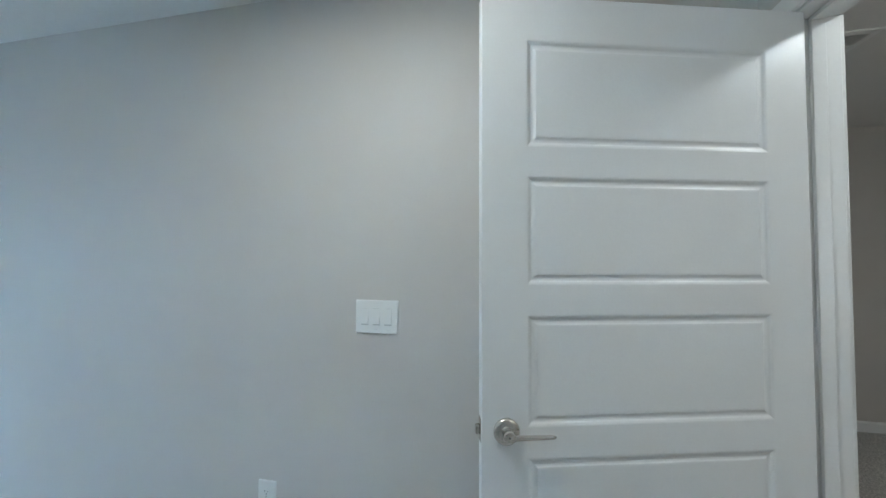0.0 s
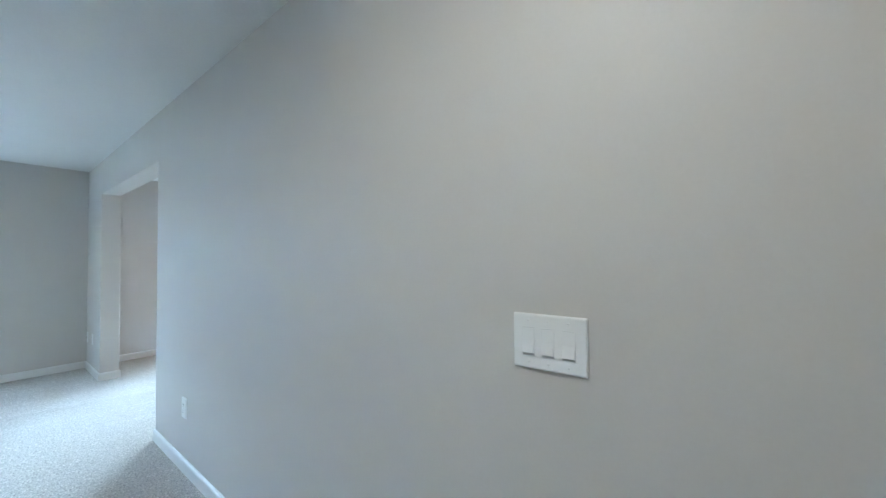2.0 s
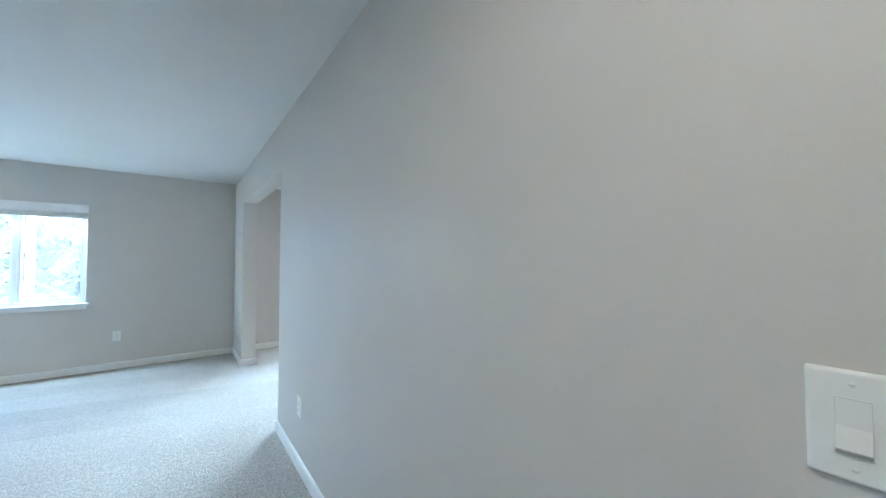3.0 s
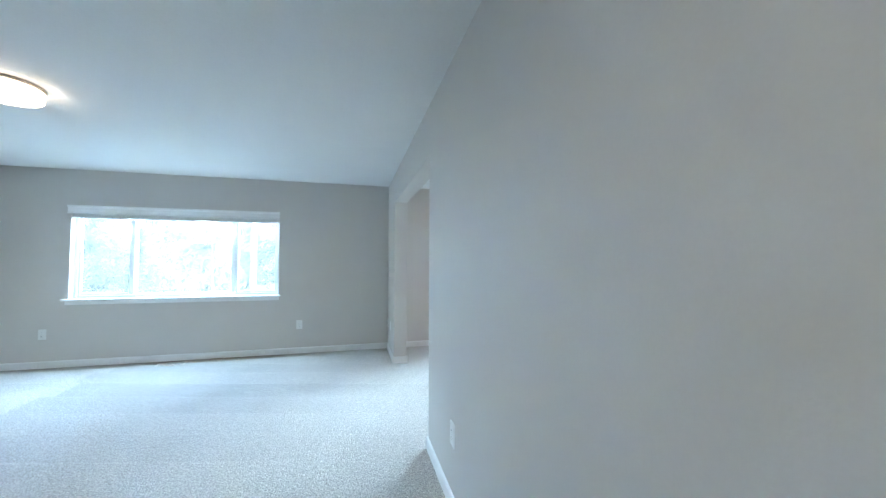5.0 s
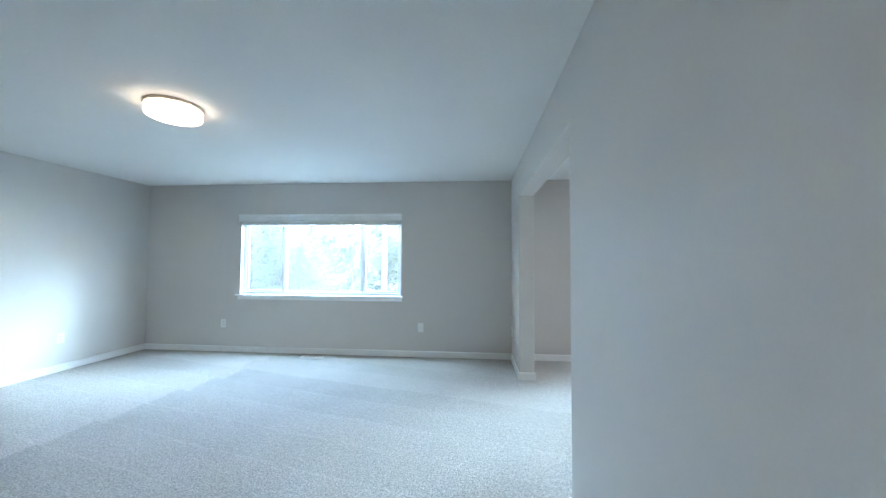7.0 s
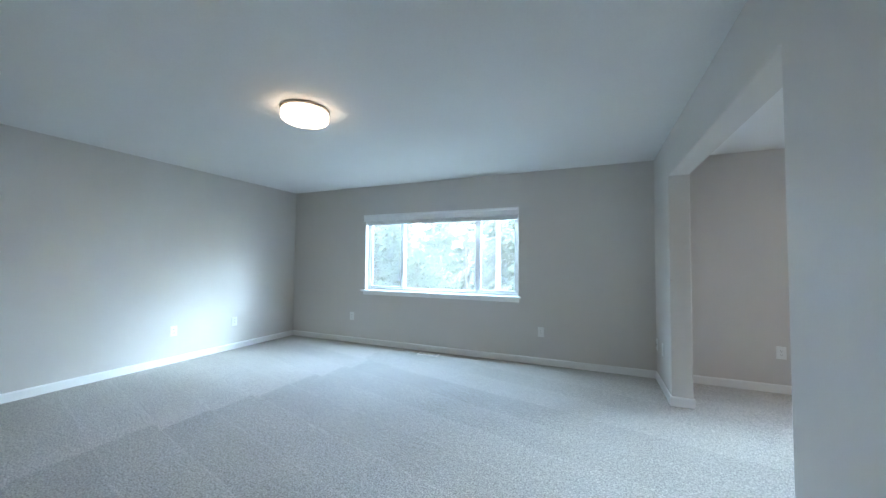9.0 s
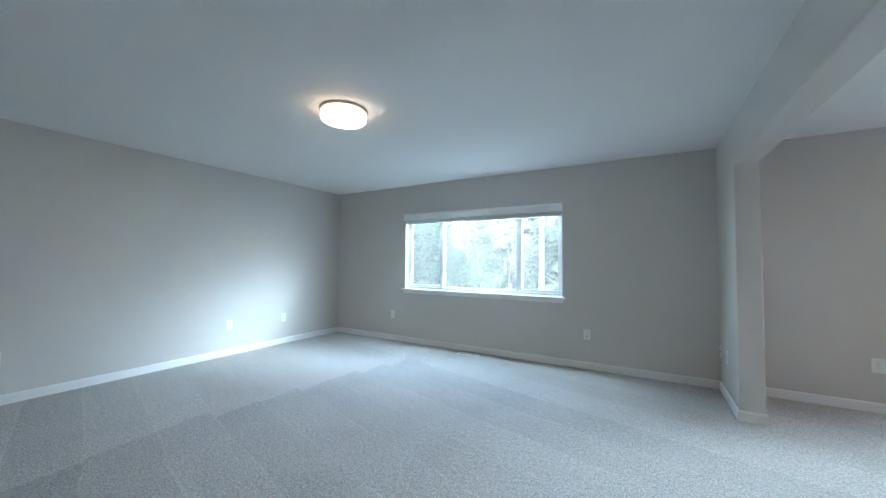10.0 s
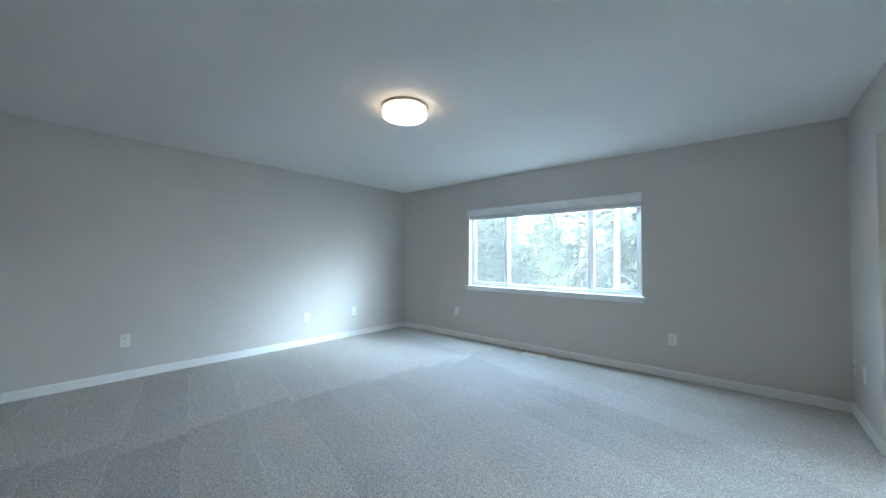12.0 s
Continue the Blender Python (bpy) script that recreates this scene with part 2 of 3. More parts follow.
def wall_panel(name, along, u0, u1, face0, face1, z0, z1, holes=(), mat=None):
    """A wall with thickness; along 'x' or 'y'; holes (u0, u1, z0, z1) go right through it."""
    bm = bmesh.new()
    us = sorted({u0, u1, *[h[0] for h in holes], *[h[1] for h in holes]})
    zs = sorted({z0, z1, *[h[2] for h in holes], *[h[3] for h in holes]})

    def solid(i, j):
        if not (0 <= i < len(us) - 1 and 0 <= j < len(zs) - 1):
            return False
        u, z = (us[i] + us[i + 1]) / 2, (zs[j] + zs[j + 1]) / 2
        return not any(h[0] < u < h[1] and h[2] < z < h[3] for h in holes)

    def vert(u, f, z):
        return bm.verts.new((u, f, z) if along == 'x' else (f, u, z))

    def quad(*c):
        bm.faces.new([vert(*q) for q in c])

    for i in range(len(us) - 1):
        for j in range(len(zs) - 1):
            if not solid(i, j):
                continue
            a, b, c, d = us[i], us[i + 1], zs[j], zs[j + 1]
            quad((a, face0, c), (b, face0, c), (b, face0, d), (a, face0, d))
            quad((a, face1, c), (b, face1, c), (b, face1, d), (a, face1, d))
            if not solid(i - 1, j):
                quad((a, face0, c), (a, face1, c), (a, face1, d), (a, face0, d))
            if not solid(i + 1, j):
                quad((b, face0, c), (b, face1, c), (b, face1, d), (b, face0, d))
            if not solid(i, j - 1):
                quad((a, face0, c), (b, face0, c), (b, face1, c), (a, face1, c))
            if not solid(i, j + 1):
                quad((a, face0, d), (b, face0, d), (b, face1, d), (a, face1, d))
    bmesh.ops.remove_doubles(bm, verts=bm.verts, dist=0.0005)
    bmesh.ops.recalc_face_normals(bm, faces=bm.faces)
    bmesh.ops.dissolve_limit(bm, angle_limit=0.01, verts=bm.verts, edges=bm.edges)
    corner = [e for e in bm.edges if len(e.link_faces) == 2 and e.calc_face_angle(0) > 0.5
              and all(min(h[0], h[1]) - 0.01 < (v.co.x if along == 'x' else v.co.y) < max(h[0], h[1]) + 0.01
                      for h in holes[:1] for v in e.verts)] if holes else []
    if corner:
        bmesh.ops.bevel(bm, geom=corner, offset=0.007, segments=3, affect='EDGES', profile=0.5)
    ob = new(name, finish(bm, name, mat or WALL))
    return tagged(ob, kind="structure")


def sweep(name, path, profile, side, mat, closed=False):
    """A moulding along a plan line: profile of (out from the wall, up); side +1 puts it on the left of the way."""
    bm = bmesh.new()
    pts = [Vector(p) for p in path]
    rows = []
    for i, p in enumerate(pts):
        dirs = []
        if i > 0:
            dirs.append((p - pts[i - 1]).normalized())
        if i < len(pts) - 1:
            dirs.append((pts[i + 1] - p).normalized())
        ns = [Vector((-d.y, d.x)) * side for d in dirs]
        n = ns[0] if len(ns) == 1 else (ns[0] + ns[1]) / max(0.2, 1 + ns[0].dot(ns[1]))
        rows.append([bm.verts.new((p.x + n.x * o, p.y + n.y * o, z)) for o, z in profile])
    k = len(profile)
    for a, b in zip(rows, rows[1:]):
        for j in range(k):
            bm.faces.new((a[j], a[(j + 1) % k], b[(j + 1) % k], b[j]))
    bm.faces.new(rows[0])
    bm.faces.new(rows[-1])
    ob = new(name, finish(bm, name, mat))
    return tagged(ob, kind="structure")


BASE = [(0.0, 0.0), (0.013, 0.0), (0.013, 0.066), (0.0115, 0.073), (0.008, 0.079), (0.004, 0.0825), (0.0, 0.083)]

# ---------------------------------------------------------------- plan
H = 2.44            # ceiling
Y_N = 6.46          # window wall, inner face
X_W = -5.385        # far side wall, inner face
Y_S = -0.712        # door wall, room face
T = 0.115           # partition
PIER = 0.163        # wall with the wide opening
OP0, OP1, OPZ = 3.557, 5.65, 2.072
WX0, WX1, WZ0, WZ1 = -3.905, -1.53, 0.808, 1.985
AX0, AX1 = 1.55, 3.15  # alcove window
DX0, DX1, DZ = -1.041, -0.110, 2.05

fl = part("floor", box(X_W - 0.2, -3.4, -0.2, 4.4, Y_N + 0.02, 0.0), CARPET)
tagged(fl, "pale greige cut-pile carpet with vacuum marks", kind="structure")
ce = part("ceiling", box(X_W - 0.2, -3.4, H, 4.4, Y_N + 0.18, H + 0.2), CEIL)
tagged(ce, "flat off-white painted ceiling", kind="structure")

tagged(wall_panel("wall_north", 'x', X_W - 0.2, 4.4, Y_N, Y_N + 0.17, 0, H, [(WX0, WX1, WZ0, WZ1), (AX0, AX1, WZ0, WZ1)]), "greige painted drywall with a wide window")
tagged(wall_panel("wall_east", 'y', Y_S, Y_N, 0.0, PIER, 0, H, [(OP0, OP1, -0.01, OPZ)]), "greige painted drywall with a wide cased-free opening")
tagged(wall_panel("wall_west", 'y', -3.4, Y_N, X_W - 0.15, X_W, 0, H), "greige painted drywall")
tagged(wall_panel("wall_south", 'x', X_W, 2.9, Y_S - T, Y_S, 0, H, [(DX0, DX1, -0.01, DZ)]), "greige painted drywall with the entry door")
wall_panel("wall_alcove_side", 'y', 3.12, Y_N, 4.2, 4.32, 0, H)
wall_panel("wall_alcove_south", 'x', PIER, 4.2, 3.12, 3.24, 0, H)
wall_panel("wall_hall_east", 'y', -3.4, Y_S - T, 2.15, 2.27, 0, H)
wall_panel("wall_hall_south", 'x', X_W, 2.15, -3.4, -3.28, 0, H)
# unseen wall; its hole is only there for the added fill lamp
wall_panel("wall_hall_west", 'y', -3.28, Y_S - T, -2.3, -2.18, 0, H, [(-2.7, -1.5, 0.9, 2.0)])

sweep("baseboard", [(0, Y_S), (0, OP0), (PIER, OP0), (PIER, 3.24)], BASE, 1, TRIM)
sweep("baseboard", [(4.2, 3.24), (4.2, Y_N), (PIER, Y_N), (PIER, OP1), (0, OP1), (0, Y_N), (X_W, Y_N), (X_W, Y_S), (DX0 - 0.075, Y_S)], BASE, 1, TRIM)
sweep("baseboard", [(DX1 + 0.075, Y_S - T), (2.15, Y_S - T), (2.15, -3.28), (-2.18, -3.28), (-2.18, Y_S - T), (DX0 - 0.075, Y_S - T)], BASE, -1, TRIM)


# ---------------------------------------------------------------- entry door
def door_frame():
    """Jambs, head, stops and casings of the entry door."""
    root = tagged(new("door_frame"), "white painted door frame with flat casing", kind="structure")
    root.location = ((DX0 + DX1) / 2, Y_S, 0)
    off = Matrix.Translation(root.location).inverted()

    def add(name, *b, bevel=0.002):
        bm = box(*b, bevel=bevel)
        bm.transform(off)
        part(name, bm, TRIM, root)
    j = 0.019
    add("jamb", DX1 - j, Y_S - T - 0.002, 0, DX1, Y_S + 0.002, DZ - j)
    add("jamb", DX0, Y_S - T - 0.002, 0, DX0 + j, Y_S + 0.002, DZ - j)
    add("head_jamb", DX0, Y_S - T - 0.002, DZ - j, DX1, Y_S + 0.002, DZ)
    s0, s1 = Y_S - 0.075, Y_S - 0.039
    add("door_stop", DX1 - j - 0.011, s0, 0, DX1 - j, s1, DZ - j - 0.011)
    add("door_stop", DX0 + j, s0, 0, DX0 + j + 0.011, s1, DZ - j - 0.011)
    add("door_stop", DX0 + j, s0, DZ - j - 0.011, DX1 - j, s1, DZ - j)
    for y0, y1 in ((Y_S + 0.002, Y_S + 0.017), (Y_S - T - 0.017, Y_S - T - 0.002)):
        add("casing", DX1 - 0.012, y0, 0, DX1 + 0.050, y1, DZ - 0.012, bevel=0.004)
        add("casing", DX0 - 0.050, y0, 0, DX0 + 0.012, y1, DZ - 0.012, bevel=0.004)
        add("head_casing", DX0 - 0.050, y0, DZ - 0.012, DX1 + 0.050, y1, DZ + 0.050, bevel=0.004)
    return root


DOOR_W, DOOR_H, DOOR_T = 0.887, 2.02, 0.035
PANEL_X = (0.115, DOOR_W - 0.115)
PANELS = [(0.228 + i * 0.3505, 0.228 + i * 0.3505 + 0.2765) for i in range(5)]


def door_leaf_mesh():
    """A moulded five-panel leaf: each panel drops through an ogee to a groove and rises to its field."""
    bm = bmesh.new()
    rings = [(0.0, 0.0), (0.003, 0.0004), (0.007, 0.0018), (0.011, 0.0042), (0.014, 0.0050), (0.018, 0.0050),
             (0.022, 0.0040), (0.026, 0.0024), (0.031, 0.0020)]
    xs = [0.0, *PANEL_X, DOOR_W]
    zs = [0.0] + [z for p in PANELS for z in p] + [DOOR_H]
    for y, s in ((0.0, 1), (DOOR_T, -1)):
        for i in range(3):
            for j in range(len(zs) - 1):
                x0, x1, z0, z1 = xs[i], xs[i + 1], zs[j], zs[j + 1]
                if i == 1 and j % 2 == 1:
                    loops = []
                    for inset, deep in rings:
                        loops.append([bm.verts.new((x0 + inset, y + s * deep, z0 + inset)), bm.verts.new((x1 - inset, y + s * deep, z0 + inset)),
                                      bm.verts.new((x1 - inset, y + s * deep, z1 - inset)), bm.verts.new((x0 + inset, y + s * deep, z1 - inset))])
                    for a, b in zip(loops, loops[1:]):
                        for k in range(4):
                            bm.faces.new((a[k], a[(k + 1) % 4], b[(k + 1) % 4], b[k]))
                    bm.faces.new(loops[-1])
                else:
                    bm.faces.new([bm.verts.new(c) for c in ((x0, y, z0), (x1, y, z0), (x1, y, z1), (x0, y, z1))])
    for x in (0.0, DOOR_W):
        for a, b in zip(zs, zs[1:]):
            bm.faces.new([bm.verts.new(c) for c in ((x, 0, a), (x, DOOR_T, a), (x, DOOR_T, b), (x, 0, b))])
    for z in (0.0, DOOR_H):
        for a, b in zip(xs, xs[1:]):
            bm.faces.new([bm.verts.new(c) for c in ((a, 0, z), (b, 0, z), (b, DOOR_T, z), (a, DOOR_T, z))])
    bmesh.ops.remove_doubles(bm, verts=bm.verts, dist=0.0002)
    bmesh.ops.recalc_face_normals(bm, faces=bm.faces)
    rim = [e for e in bm.edges if len(e.link_faces) == 2 and e.calc_face_angle(0) > 1.4
           and (all(v.co.x < 0.001 for v in e.verts) or all(v.co.x > DOOR_W - 0.001 for v in e.verts) or all(v.co.z > DOOR_H - 0.001 for v in e.verts))]
    bmesh.ops.bevel(bm, geom=rim, offset=0.0025, segments=2, affect='EDGES', profile=0.5)
    return bm


def lever_handle(parent, side):
    """Round rose, neck and flat lever; side -1 is the face towards the hall."""
    y = 0.0 if side < 0 else DOOR_T
    s = side
    root = part("door_handle", lathe([(0.002, 0.0), (0.0325, 0.0), (0.0330, 0.004 * s), (0.0315, 0.008 * s), (0.027, 0.0115 * s), (0.016, 0.013 * s), (0.001, 0.013 * s)], 48, 'Y'),
                NICKEL, parent, "satin nickel privacy lever on a round rose", True, pose(0.062, y, 0.922))
    part("neck", lathe([(0.001, 0.010 * s), (0.0135, 0.010 * s), (0.0115, 0.016 * s), (0.0115, 0.022 * s), (0.0140, 0.024 * s), (0.0140, 0.033 * s), (0.0120, 0.035 * s), (0.001, 0.035 * s)], 32, 'Y'), NICKEL, root, "", True)
    bm = bmesh.new()
    rows = []
    for i in range(15):
        f = i / 14
        x = 0.004 + 0.112 * f
        zc = -0.004 - 0.002 * f
        hh = 0.0072 - 0.0024 * f
        hy = 0.0058 - 0.0016 * f
        yc = s * (0.028 - 0.003 * f * f)
        if i == 14:
            hh, hy = hh * 0.5, hy * 0.5
        rows.append([bm.verts.new((x, yc + hy * math.cos(a), zc + hh * math.sin(a))) for a in [2 * math.pi * k / 12 for k in range(12)]])
    for a, b in zip(rows, rows[1:]):
        for k in range(12):
            bm.faces.new((a[k], a[(k + 1) % 12], b[(k + 1) % 12], b[k]))
    bm.faces.new(rows[0])
    bm.faces.new(rows[-1])
    part("lever", bm, NICKEL, root, "", True)
    part("pin_hole", lathe([(0.0002, 0.0352 * s), (0.0024, 0.0352 * s), (0.0024, 0.0358 * s), (0.0002, 0.0358 * s)], 12, 'Y'), SLOT, root)
    return root


def entry_door():
    """The leaf, latch edge at its origin, hinge at x = DOOR_W; local -y faces the hall when shut."""
    leaf = part("door_1", door_leaf_mesh(), DOORM)
    tagged(leaf, "white moulded five-panel interior door standing open", "door", kind="structure")
    lever_handle(leaf, -1)
    lever_handle(leaf, 1)
    latch = part("latch_plate", box(-0.0012, DOOR_T / 2 - 0.0125, 0.893, 0.001, DOOR_T / 2 + 0.0125, 0.951, 0.0004), NICKEL, leaf, "satin nickel latch faceplate")
    bm = box(-0.0125, DOOR_T / 2 - 0.0085, 0.911, -0.001, DOOR_T / 2 + 0.0085, 0.933, 0.003, 2)
    part("latch_bolt", bm, NICKEL, latch)
    for z in (0.20, 1.02, 1.82):
        h = part("hinge", box(DOOR_W - 0.0005, 0.004, z - 0.045, DOOR_W + 0.0015, DOOR_T, z + 0.045, 0.0004), NICKEL, leaf, "satin nickel butt hinge")
        part("knuckle", lathe([(0.001, z - 0.046), (0.0058, z - 0.046), (0.0058, z + 0.046), (0.001, z + 0.046)], 16), NICKEL, h, "", True, pose(DOOR_W + 0.003, DOOR_T + 0.004, 0))
    return leaf


door_frame()
leaf = entry_door()
HINGE = Vector((-0.163, -0.720))
LATCH_DIR = Vector((-0.263, 0.965)).normalized()
lx = HINGE + LATCH_DIR * DOOR_W
ux = -LATCH_DIR                       # local x, latch to hinge
leaf.matrix_world = Matrix(((ux.x, -ux.y, 0, lx.x), (ux.y, ux.x, 0, lx.y), (0, 0, 1, 0.010), (0, 0, 0, 1)))


# ---------------------------------------------------------------- window
def window(name, WX0, WX1, m1, m2):
    root = tagged(new(name), "wide white vinyl three-lite sliding window", "window", kind="structure")
    root.location = ((WX0 + WX1) / 2, Y_N + 0.10, WZ0)
    off = Matrix.Translation(root.location).inverted()

    def add(name, b, mat=VINYL, bevel=0.003, parent=root, label=""):
        bm = box(*b, bevel=bevel)
        bm.transform(off)
        return part(name, bm, mat, parent, label)
    z0, z1 = WZ0 + 0.02, WZ1
    ya, yb = Y_N + 0.075, Y_N + 0.150
    f = 0.034
    fr = add("window_frame", (WX0, ya, z0, WX0 + f, yb, z1))
    for b in ((WX1 - f, ya, z0, WX1, yb, z1), (WX0 + f, ya, z0, WX1 - f, yb, z0 + f), (WX0 + f, ya, z1 - f, WX1 - f, yb, z1)):
        add("window_frame", b)
    add("track", (WX0 + f, ya + 0.012, z0 + f, WX1 - f, ya + 0.018, z0 + f + 0.010), bevel=0.001)
    h1, h2 = 0.014, 0.024
    add("mullion", (m1 - h1, ya + 0.004, z0 + f, m1 + h1, yb - 0.01, z1 - f))
    add("mullion", (m2 - h2, ya + 0.004, z0 + f, m2 + h2, yb - 0.01, z1 - f))
    lites = ((WX0 + f, m1 - h1, True), (m1 + h1, m2 - h2, False), (m2 + h2, WX1 - f, True))
    for a, b, slides in lites:
        w = 0.028 if slides else 0.014
        y0, y1 = (ya + 0.010, ya + 0.042) if slides else (ya + 0.030, ya + 0.062)
        za, zb = z0 + f, z1 - f
        sash = add("sash", (a, y0, za, a + w, y1, zb), bevel=0.002)
        for q in ((b - w, y0, za, b, y1, zb), (a + w, y0, za, b - w, y1, za + w), (a + w, y0, zb - w, b - w, y1, zb)):
            add("sash", q, bevel=0.002)
        g = add("pane", (a + w - 0.004, (y0 + y1) / 2 - 0.002, za + w - 0.004, b - w + 0.004, (y0 + y1) / 2 + 0.002, zb - w + 0.004), GLASS, 0.0, root, "clear glass pane")
        g.visible_shadow = False
        if slides:
            add("sash_latch", ((b - 0.026) if a < WX0 + 0.2 else (a + 0.006), y0 - 0.012, 1.34, (b - 0.006) if a < WX0 + 0.2 else (a + 0.026), y0, 1.42), bevel=0.003)
    return root


window("window_1", WX0, WX1, -3.285, -2.112)
window("window_2", AX0, AX1, 2.0, 2.7)


def window_stool(x0, x1):
    root = part("window_sill", box(x0 - 0.05, Y_N - 0.058, WZ0, x1 + 0.032, Y_N - 0.0005, WZ0 + 0.021, 0.006, 3), TRIM)
    tagged(root, "white painted window stool with horns and apron", kind="structure")
    part("sill_board", box(x0 + 0.001, Y_N - 0.0005, WZ0 + 0.0005, x1 - 0.001, Y_N + 0.078, WZ0 + 0.0205), TRIM, root)
    part("apron", box(x0 - 0.03, Y_N - 0.016, WZ0 - 0.052, x1 + 0.012, Y_N, WZ0, 0.004, 2), TRIM, root)
    return root


window_stool(WX0, WX1)
window_stool(AX0, AX1)


def blind():
    root = tagged(new("window_blind"), "white faux-wood blind drawn fully up under its valance", "blind")
    root.location = ((WX0 + WX1) / 2, Y_N - 0.02, WZ1)
    off = Matrix.Translation(root.location).inverted()

    def add(name, bm, mat=BLIND, label=""):
        bm.transform(off)
        return part(name, bm, mat, root, label)
    x0, x1 = -3.932, -1.522
    # moulded valance: cove at the top, plain field, small bead at the foot
    prof = [(-0.012, 1.886), (-0.022, 1.886), (-0.026, 1.890), (-0.026, 1.900), (-0.021, 1.905), (-0.021, 1.958), (-0.026, 1.966), (-0.034, 1.972), (-0.036, 1.990), (-0.012, 1.990)]
    bm = bmesh.new()
    ends = [[bm.verts.new((x, Y_N + a, z)) for a, z in prof] for x in (x0, x1)]
    for k in range(len(prof)):
        bm.faces.new((ends[0][k], ends[0][(k + 1) % len(prof)], ends[1][(k + 1) % len(prof)], ends[1][k]))
    bm.faces.new(ends[0])
    bm.faces.new(ends[1])
    add("valance", bm)
    for xa, xb in ((x0, x0 + 0.010), (x1 - 0.010, x1)):
        add("valance_return", box(xa, Y_N - 0.012, 1.888, xb, Y_N, 1.990, 0.001))
    add("headrail", box(WX0 + 0.006, Y_N + 0.004, 1.925, WX1 - 0.006, Y_N + 0.058, 1.983, 0.002), PLASTIC)
    for i in range(15):
        z = 1.853 + i * 0.0047
        dx = 0.0015 * math.sin(i * 2.3)
        add("slat", box(WX0 + 0.008 + dx, Y_N + 0.005 + dx, z, WX1 - 0.008 + dx, Y_N + 0.056 + dx, z + 0.0032, 0.0008))
    add("bottom_rail", box(WX0 + 0.008, Y_N + 0.004, 1.834, WX1 - 0.008, Y_N + 0.057, 1.851, 0.004, 2))
    for x in (-3.62, -2.72, -1.82):
        add("ladder_tape", box(x - 0.001, Y_N + 0.003, 1.838, x + 0.001, Y_N + 0.0045, 1.925))
    add("tilt_wand", lathe([(0.001, 1.00), (0.0045, 1.005), (0.0045, 1.05), (0.003, 1.07), (0.003, 1.90), (0.001, 1.90)], 8), PLASTIC).location = (-3.795, Y_N + 0.020, 0)
    return root


blind()


# ---------------------------------------------------------------- wall plates
def plate_mesh(w, h, t=0.006):
    """A plate in the xz plane with softly domed edges; its back is y = 0 and it faces -y."""
    bm = bmesh.new()
    rings = []
    for inset, y in ((0.0, 0.0), (0.0, -t * 0.45), (0.0012, -t * 0.75), (0.003, -t * 0.94), (0.0055, -t)):
        a, b, r = w / 2 - inset, h / 2 - inset, 0.003
        ring = []
        for cx, cz, a0 in ((a - r, b - r, 0), (-a + r, b - r, 90), (-a + r, -b + r, 180), (a - r, -b + r, 270)):
            for k in range(4):
                q = radians(a0 + 30 * k)
                ring.append(bm.verts.new((cx + r * math.cos(q), y, cz + r * math.sin(q))))
        rings.append(ring)
    n = len(rings[0])
    for a, b in zip(rings, rings[1:]):
        for k in range(n):
            bm.faces.new((a[k], a[(k + 1) % n], b[(k + 1) % n], b[k]))
    bm.faces.new(rings[0])
    bm.faces.new(rings[-1])
    return bm


def screw(parent, x, z, y, slot=None):
    s = part("screw", lathe([(0.0003, y), (0.0032, y), (0.0028, y - 0.0009), (0.0003, y - 0.0011)], 14, 'Y'), PLASTIC, parent, "", True, pose(x, 0, z))
    part("screw_slot", box(x - 0.0026, y - 0.0014, z - 0.0004, x + 0.0026, y - 0.0010, z + 0.0004), slot or SLOT, parent)
    return s


def switch_plate():
    root = part("light_switch", plate_mesh(0.170, 0.126, 0.0085), PLASTIC)
    tagged(root, "white three-gang rocker light switch on the wall", "light switch")
    for i in (-1, 0, 1):
        x = i * 0.0462
        rim = part("switch_frame", box(x - 0.0168, -0.0088, -0.0335, x + 0.0168, -0.0065, 0.0335, 0.0007), PLASTIC, root)
        side = [(-0.0060, 0.0312), (-0.0076, 0.0312), (-0.0082, 0.0), (-0.0138, -0.0245), (-0.0136, -0.0258), (-0.0060, -0.0262)]
        bm = bmesh.new()
        ends = [[bm.verts.new((x + e, y - 0.002, z)) for y, z in side] for e in (-0.0138, 0.0138)]
        for k in range(len(side)):
            bm.faces.new((ends[0][k], ends[0][(k + 1) % 6], ends[1][(k + 1) % 6], ends[1][k]))
        bm.faces.new(ends[0])
        bm.faces.new(ends[1])
        part("rocker", bm, PLASTIC, rim)
        part("rocker_gap", box(x - 0.0142, -0.0091, -0.0319, x + 0.0142, -0.0085, 0.0318), GAP, rim)
        for z in (0.048, -0.048):
            screw(root, x, z, -0.0083, GAP)
    return root


